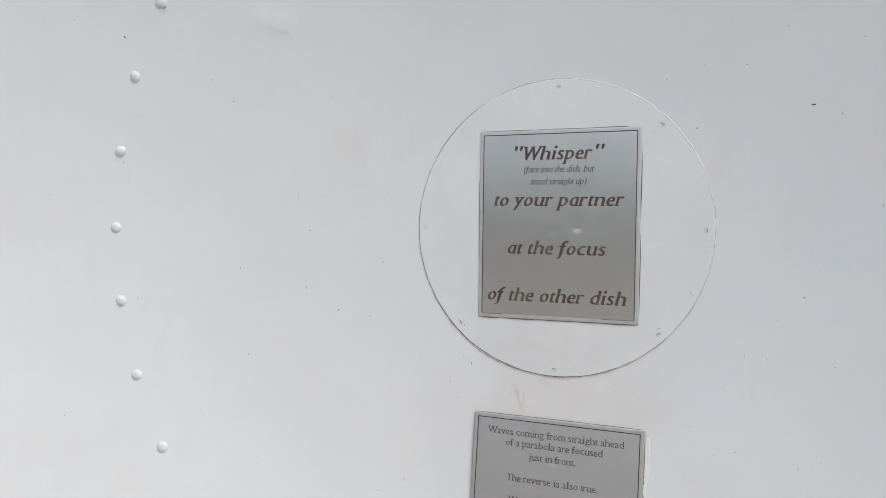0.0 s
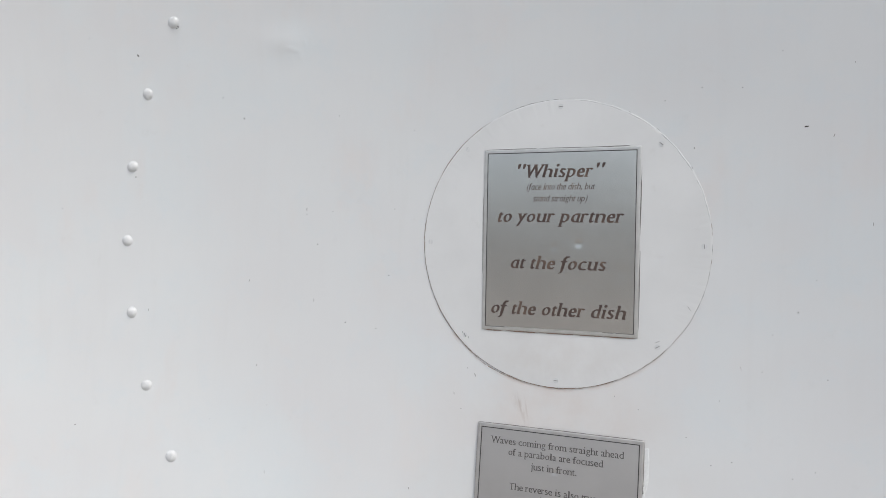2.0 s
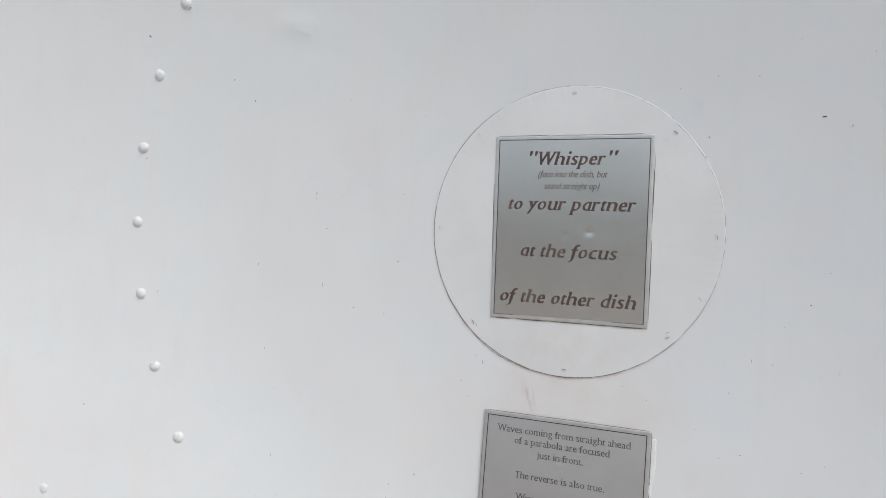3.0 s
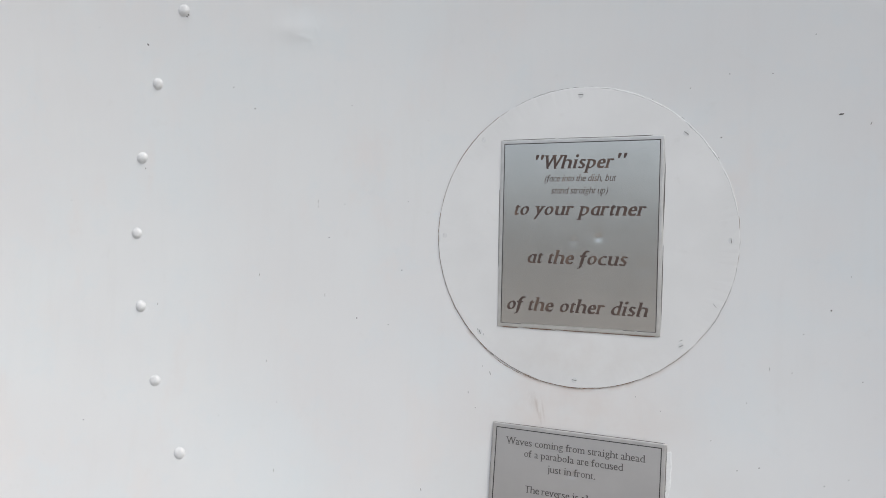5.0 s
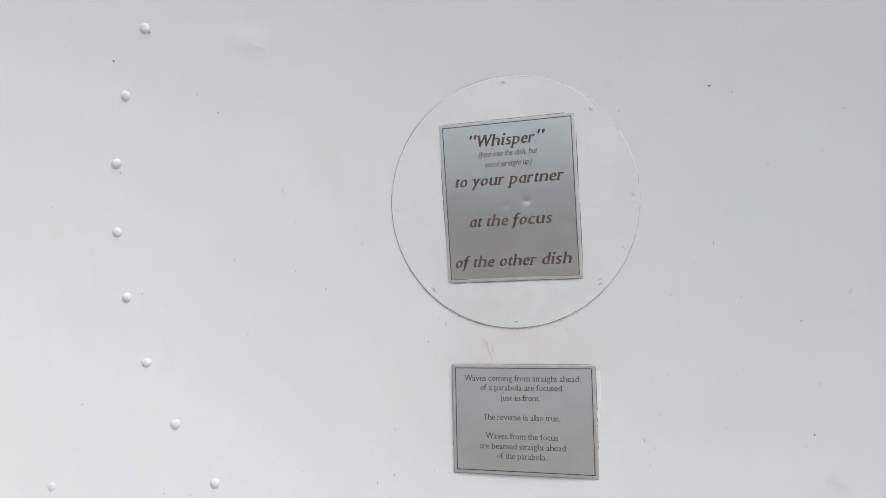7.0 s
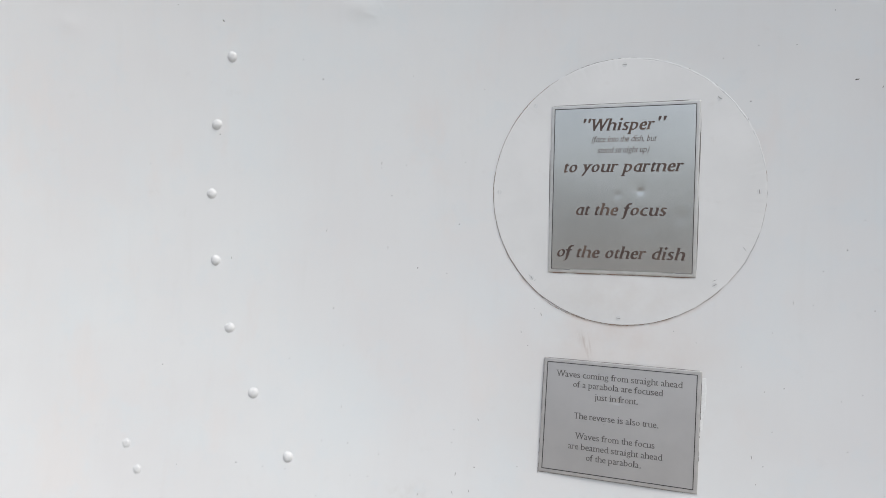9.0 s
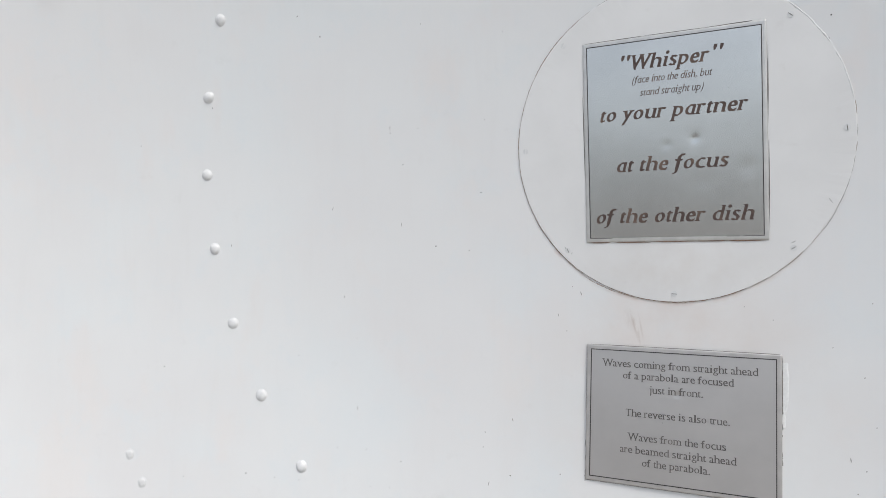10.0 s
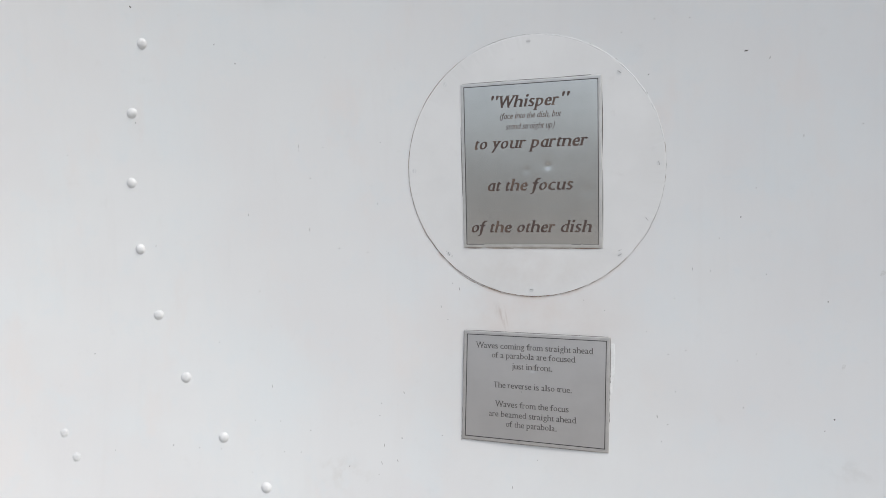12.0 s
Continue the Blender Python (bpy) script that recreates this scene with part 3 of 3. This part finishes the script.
for text, x0, x1, base, cap, style in (('"Whisper"', -0.0730, 0.0702, 0.1012, 0.0205, 2), ("(face into the dish, but", -0.053, 0.0556, 0.0815, 0.0102, 1),
                                             ("stand straight up)", -0.042, 0.045, 0.0628, 0.0102, 1), ("to your partner", -0.1007, 0.1012, 0.0296, 0.0208, 2),
                                             ("at the focus", -0.0784, 0.0762, -0.0452, 0.0208, 2), ("of the other dish", -0.1097, 0.1079, -0.1194, 0.0208, 2)):
    write(text, x0, x1, base, cap, YT, INK, upper, style)

# the lower plaque, lying on the curve of the dish
lower = tagged(new("parabola_plaque"), "dull steel plaque with small dark grey lettering below the cover plate", "plaque", "dish plaques")
lower.matrix_basis = pose(0.0057, -0.0302, HUB - 0.3936, -6.45, 0.54, 0)
LW, LH = 0.2632, 0.1980
child("metal_sheet", plaque_face(LW, LH, 0.004, [(-0.002, 0.034, 0.0035, 0.0010)], 0.00008, STEEL_DULL, DULL_EDGE, 0.0060), lower)
border(LW, LH, 0.0060, 0.0013, -0.0004, LINE, lower)
for text, x0, x1, base in (("Waves coming from straight ahead", -0.1074, 0.1028, 0.0690), ("of a parabola are focused", -0.0785, 0.0722, 0.0524), ("just in front.", -0.0407, 0.0331, 0.0340),
                           ("The reverse is also true.", -0.0742, 0.0681, -0.0010), ("Waves from the focus", -0.0693, 0.0628, -0.0349), ("are beamed straight ahead", -0.0815, 0.0757, -0.0530),
                           ("of the parabola.", -0.0500, 0.0428, -0.0700)):
    write(text, x0, x1, base, 0.0103, YT, INK_GREY, lower, 0)


# ---- marks on the sheet ----
def fleck(name, long, wide, seed, material, thick=0.0004):
    rng = random.Random(seed)
    n = 9
    ring = [(0.5 * wide * math.cos(2 * math.pi * i / n) * rng.uniform(0.6, 1.25), 0.5 * long * math.sin(2 * math.pi * i / n) * rng.uniform(0.7, 1.15)) for i in range(n)]
    verts = [(x, -thick, z) for x, z in ring] + [(x * 1.1, 0.001, z * 1.1) for x, z in ring]
    faces = [tuple(range(n))] + [(i, (i + 1) % n, n + (i + 1) % n, n + i) for i in range(n)]
    return mesh_of(name, verts, faces, material)


BIG = [(-0.763, 0.332), (0.349, 0.170)]
DOTS = [(-0.604, 0.254), (-0.565, 0.216), (-0.426, -0.008), (-0.371, -0.144), (-0.293, -0.060), (-0.874, -0.351), (0.201, 0.146), (0.344, -0.091), 
        (-0.243, -0.499), (-0.706, -0.531), (0.468, -0.222), (0.477, -0.401), (0.622, 0.196), (0.541, 0.109)]
DASHES = [(0.271, -0.176), (-0.748, -0.135), (-0.555, -0.076), (-0.431, -0.107), (-0.447, 0.055), (-0.535, -0.227), (-0.507, -0.413), (-0.241, -0.415), (-0.135, -0.219), (0.383, 0.156), (0.432, 0.034), (-0.277, -0.514), (-0.281, -0.547), (-0.031, -0.569), (0.216, -0.424),
          (-0.170, -0.252), (-0.250, -0.541), (-0.345, -0.557)]
SPECKS = [(0.312, -0.125), (-0.447, 0.045), (-0.398, 0.050), (-0.511, -0.297), (-0.447, 0.052), (-0.314, -0.152), (-0.284, 0.055), (-0.618, -0.328), (0.261, -0.312), (0.382, -0.182), (0.405, 0.253), (0.210, 0.234), (0.158, 0.218), (-0.249, 0.188), (0.316, 0.277),
          (-0.853, 0.364), (0.368, -0.310), (-0.824, -0.542), (-0.540, -0.479), (0.510, 0.047), (0.340, -0.323), (0.349, -0.397), (0.464, -0.420), (0.562, -0.496), (0.590, -0.489), (-0.652, -0.535),
          (0.092, -0.234), (0.233, -0.320), (-0.488, -0.479), (-0.285, -0.437), (-0.288, -0.460), (-0.426, -0.494), (-0.478, -0.537), (-0.444, -0.536), (-0.286, -0.568), (-0.541, -0.579),
          (-0.148, -0.209), (-0.157, -0.276), (0.299, -0.179), (0.243, -0.226), (0.128, -0.251), (0.198, -0.284), (0.245, -0.381), (0.223, -0.465), (0.233, -0.436), (-0.607, -0.536),
          (-0.919, 0.051), (0.265, 0.230), (0.366, -0.045), (0.013, -0.518), (-0.165, -0.489), (-0.385, 0.217)]
SCUFFS = [(0.539, -0.176), (0.489, -0.320)]
rng = random.Random(5)
for k, (spots, long, wide, mat) in enumerate(((BIG, 0.0058, 0.0019, CHIP), (DOTS, 0.0027, 0.0019, CHIP), (DASHES, 0.0062, 0.0012, CHIP_SOFT), (SPECKS, 0.0020, 0.0015, CHIP_SOFT), (SCUFFS, 0.010, 0.006, CHIP_PALE))):
    for i, (x, z) in enumerate(spots):
        turn = -40 + 122 * i if k == 0 else rng.uniform(-25, 25) if k in (2, 4) else rng.uniform(-90, 90)
        child("paint_chip", fleck("paint_chip", long * rng.uniform(0.75, 1.2), wide * rng.uniform(0.75, 1.2), 100 * k + i, mat), sheet, "", on_dish(x, z, turn))


# white filler squeezed out beside the lower plaque
def filler(w, h, seed):
    rng = random.Random(seed)
    n = 26
    ring = []
    for i in range(n):
        t = 2 * math.pi * i / n
        ring.append((0.5 * w * math.copysign(abs(math.cos(t)) ** 0.5, math.cos(t)) * rng.uniform(0.75, 1.15), 0.5 * h * math.sin(t) * rng.uniform(0.9, 1.05)))
    verts = [(x * 0.75, -0.0005, z * 0.96) for x, z in ring] + [(x, -0.0001, z) for x, z in ring] + [(x, 0.002, z) for x, z in ring]
    faces = [tuple(range(n))]
    for o in (0, n):
        faces += [(o + i, o + (i + 1) % n, o + n + (i + 1) % n, o + n + i) for i in range(n)]
    return mesh_of("filler_smear", verts, faces, FILLER)


child("filler_smear", filler(0.012, 0.070, 3), sheet, "smear of white filler", on_dish(0.1405, -0.340, 2))
child("filler_smear", filler(0.007, 0.030, 8), sheet, "smear of white filler", on_dish(0.1385, -0.378, -4))

# rust along the foot of the upper plaque
rng = random.Random(11)
for i, (x, w) in enumerate(((-0.105, 0.030), (-0.055, 0.045), (0.0, 0.05), (0.05, 0.04), (0.095, 0.04))):
    ob = child("rust_line", fleck("rust_line", 0.0017 * rng.uniform(0.8, 1.2), w * 1.08, 50 + i, RUST, 0.0006), upper, "rust along the lower edge")
    ob.matrix_basis = pose(x, 0.0012, -UH / 2 - 0.0006, 0, rng.uniform(-0.4, 0.4), 0)
# thin dark strips along the paint seam over and beside it
for i, (x, z, w, turn) in enumerate(((-0.073, 1, 0.085, 0), (0.008, 1, 0.09, 0), (0.080, 1, 0.075, 0), (0.1256, 0.06, 0.11, 90), (0.1256, -0.07, 0.12, 90), (-0.1256, 0.0, 0.15, 90))):
    ob = child("paint_seam", fleck("paint_seam", 0.0012 * rng.uniform(0.7, 1.2), w, 80 + i, SEAM, 0.0003), upper, "dark seam in the paint")
    ob.matrix_basis = pose(x, 0.0015, UH / 2 + 0.0007 if z == 1 else z, 0, turn + rng.uniform(-0.5, 0.5), 0)
# the same dark strips round the lower plaque
for i, (x, z, w, turn) in enumerate(((-0.085, 0.0993, 0.09, 0), (0.0, 0.0994, 0.10, 0), (0.085, 0.0993, 0.09, 0), (0.1320, 0.05, 0.09, 90), (-0.1320, 0.04, 0.10, 90), (-0.06, -0.0995, 0.13, 0), (0.07, -0.0995, 0.11, 0))):
    ob = child("paint_seam", fleck("paint_seam", 0.0010 * rng.uniform(0.7, 1.2), w, 180 + i, SEAM, 0.0003), lower, "dark seam in the paint")
    ob.matrix_basis = pose(x, 0.0022, z, 0, turn + rng.uniform(-0.3, 0.3), 0)

# ragged brown grime along the lower plaque's edges
for i in range(30):
    side = i % 3
    if side == 0:
        x, z, turn = -LW / 2 - 0.0004, rng.uniform(-0.099, -0.045), 0
    elif side == 1:
        x, z, turn = rng.uniform(-LW / 2, LW / 2) if i % 2 else rng.uniform(-LW / 2, -LW / 2 + 0.03), -LH / 2 - 0.0005, 90
    else:
        x, z, turn = LW / 2 + 0.0004, rng.uniform(-0.05, 0.045), 0
    ob = child("edge_grime", fleck("edge_grime", rng.uniform(0.003, 0.010), rng.uniform(0.0008, 0.0018), 300 + i, RUST if side == 0 and i % 2 else LIP, 0.0003), lower, "brown grime along the edge")
    ob.matrix_basis = pose(x, 0.0022, z, 0, turn + rng.uniform(-8, 8), 0)

# dark specks on the plaques
for x, z, size, plaque in ((0.0765, 0.062, 0.0016, upper), (0.066, 0.079, 0.0010, upper), (-0.022, -0.006, 0.0014, lower)):
    child("speck", fleck("speck", size, size * 0.8, int(size * 1e5), SLOT, 0.0007), plaque, "", pose(x, 0, z))

# thin scratches round the cover plate's screws
for x, z, long, turn in ((0.198, -0.0929, 0.008, -35), (-0.148, -0.158, 0.004, 10), (-0.158, -0.150, 0.004, -20), (0.154, -0.146, 0.007, 65)):
    ob = child("scratch", fleck("scratch", long, 0.0008, int(long * 1e4) + 7, SLOT, 0.0002), cover, "", pose(x, PLATE_Y, z, 0, turn, 0))

# bare spots on single rivets and under them
for x, z, size in ((-0.6810, 0.3800, 0.0032), (-0.6840, 0.3772, 0.0026)):
    child("paint_chip", fleck("paint_chip", size, size * 0.8, int(size * 1e5), SLOT, 0.0010), sheet, "", on_dish(x, z, 30, 0.0042))
child("paint_chip", fleck("paint_chip", 0.003, 0.0022, 77, CHIP_SOFT), sheet, "", on_dish(-0.7765, 0.111, 0))

# ---- the post that carries the dish from behind ----
bm = bmesh.new()
box(bm, -0.09, 0.09, 0.30, 0.48, -HUB, 0.15)
bmesh.ops.bevel(bm, geom=list(bm.edges), offset=0.012, segments=2, affect="EDGES")
part("post", bm, GALV, dish, "galvanised steel post")
bm = bmesh.new()
box(bm, -0.06, 0.06, 0.010, 0.31, -0.06, 0.06)
bmesh.ops.bevel(bm, geom=list(bm.edges), offset=0.008, segments=2, affect="EDGES")
part("bracket", bm, GALV, dish, "galvanised steel bracket")
bm = bmesh.new()
box(bm, -0.25, 0.25, 0.14, 0.64, -HUB - 0.02, -HUB + 0.02)
part("base_plate", bm, GALV, dish)
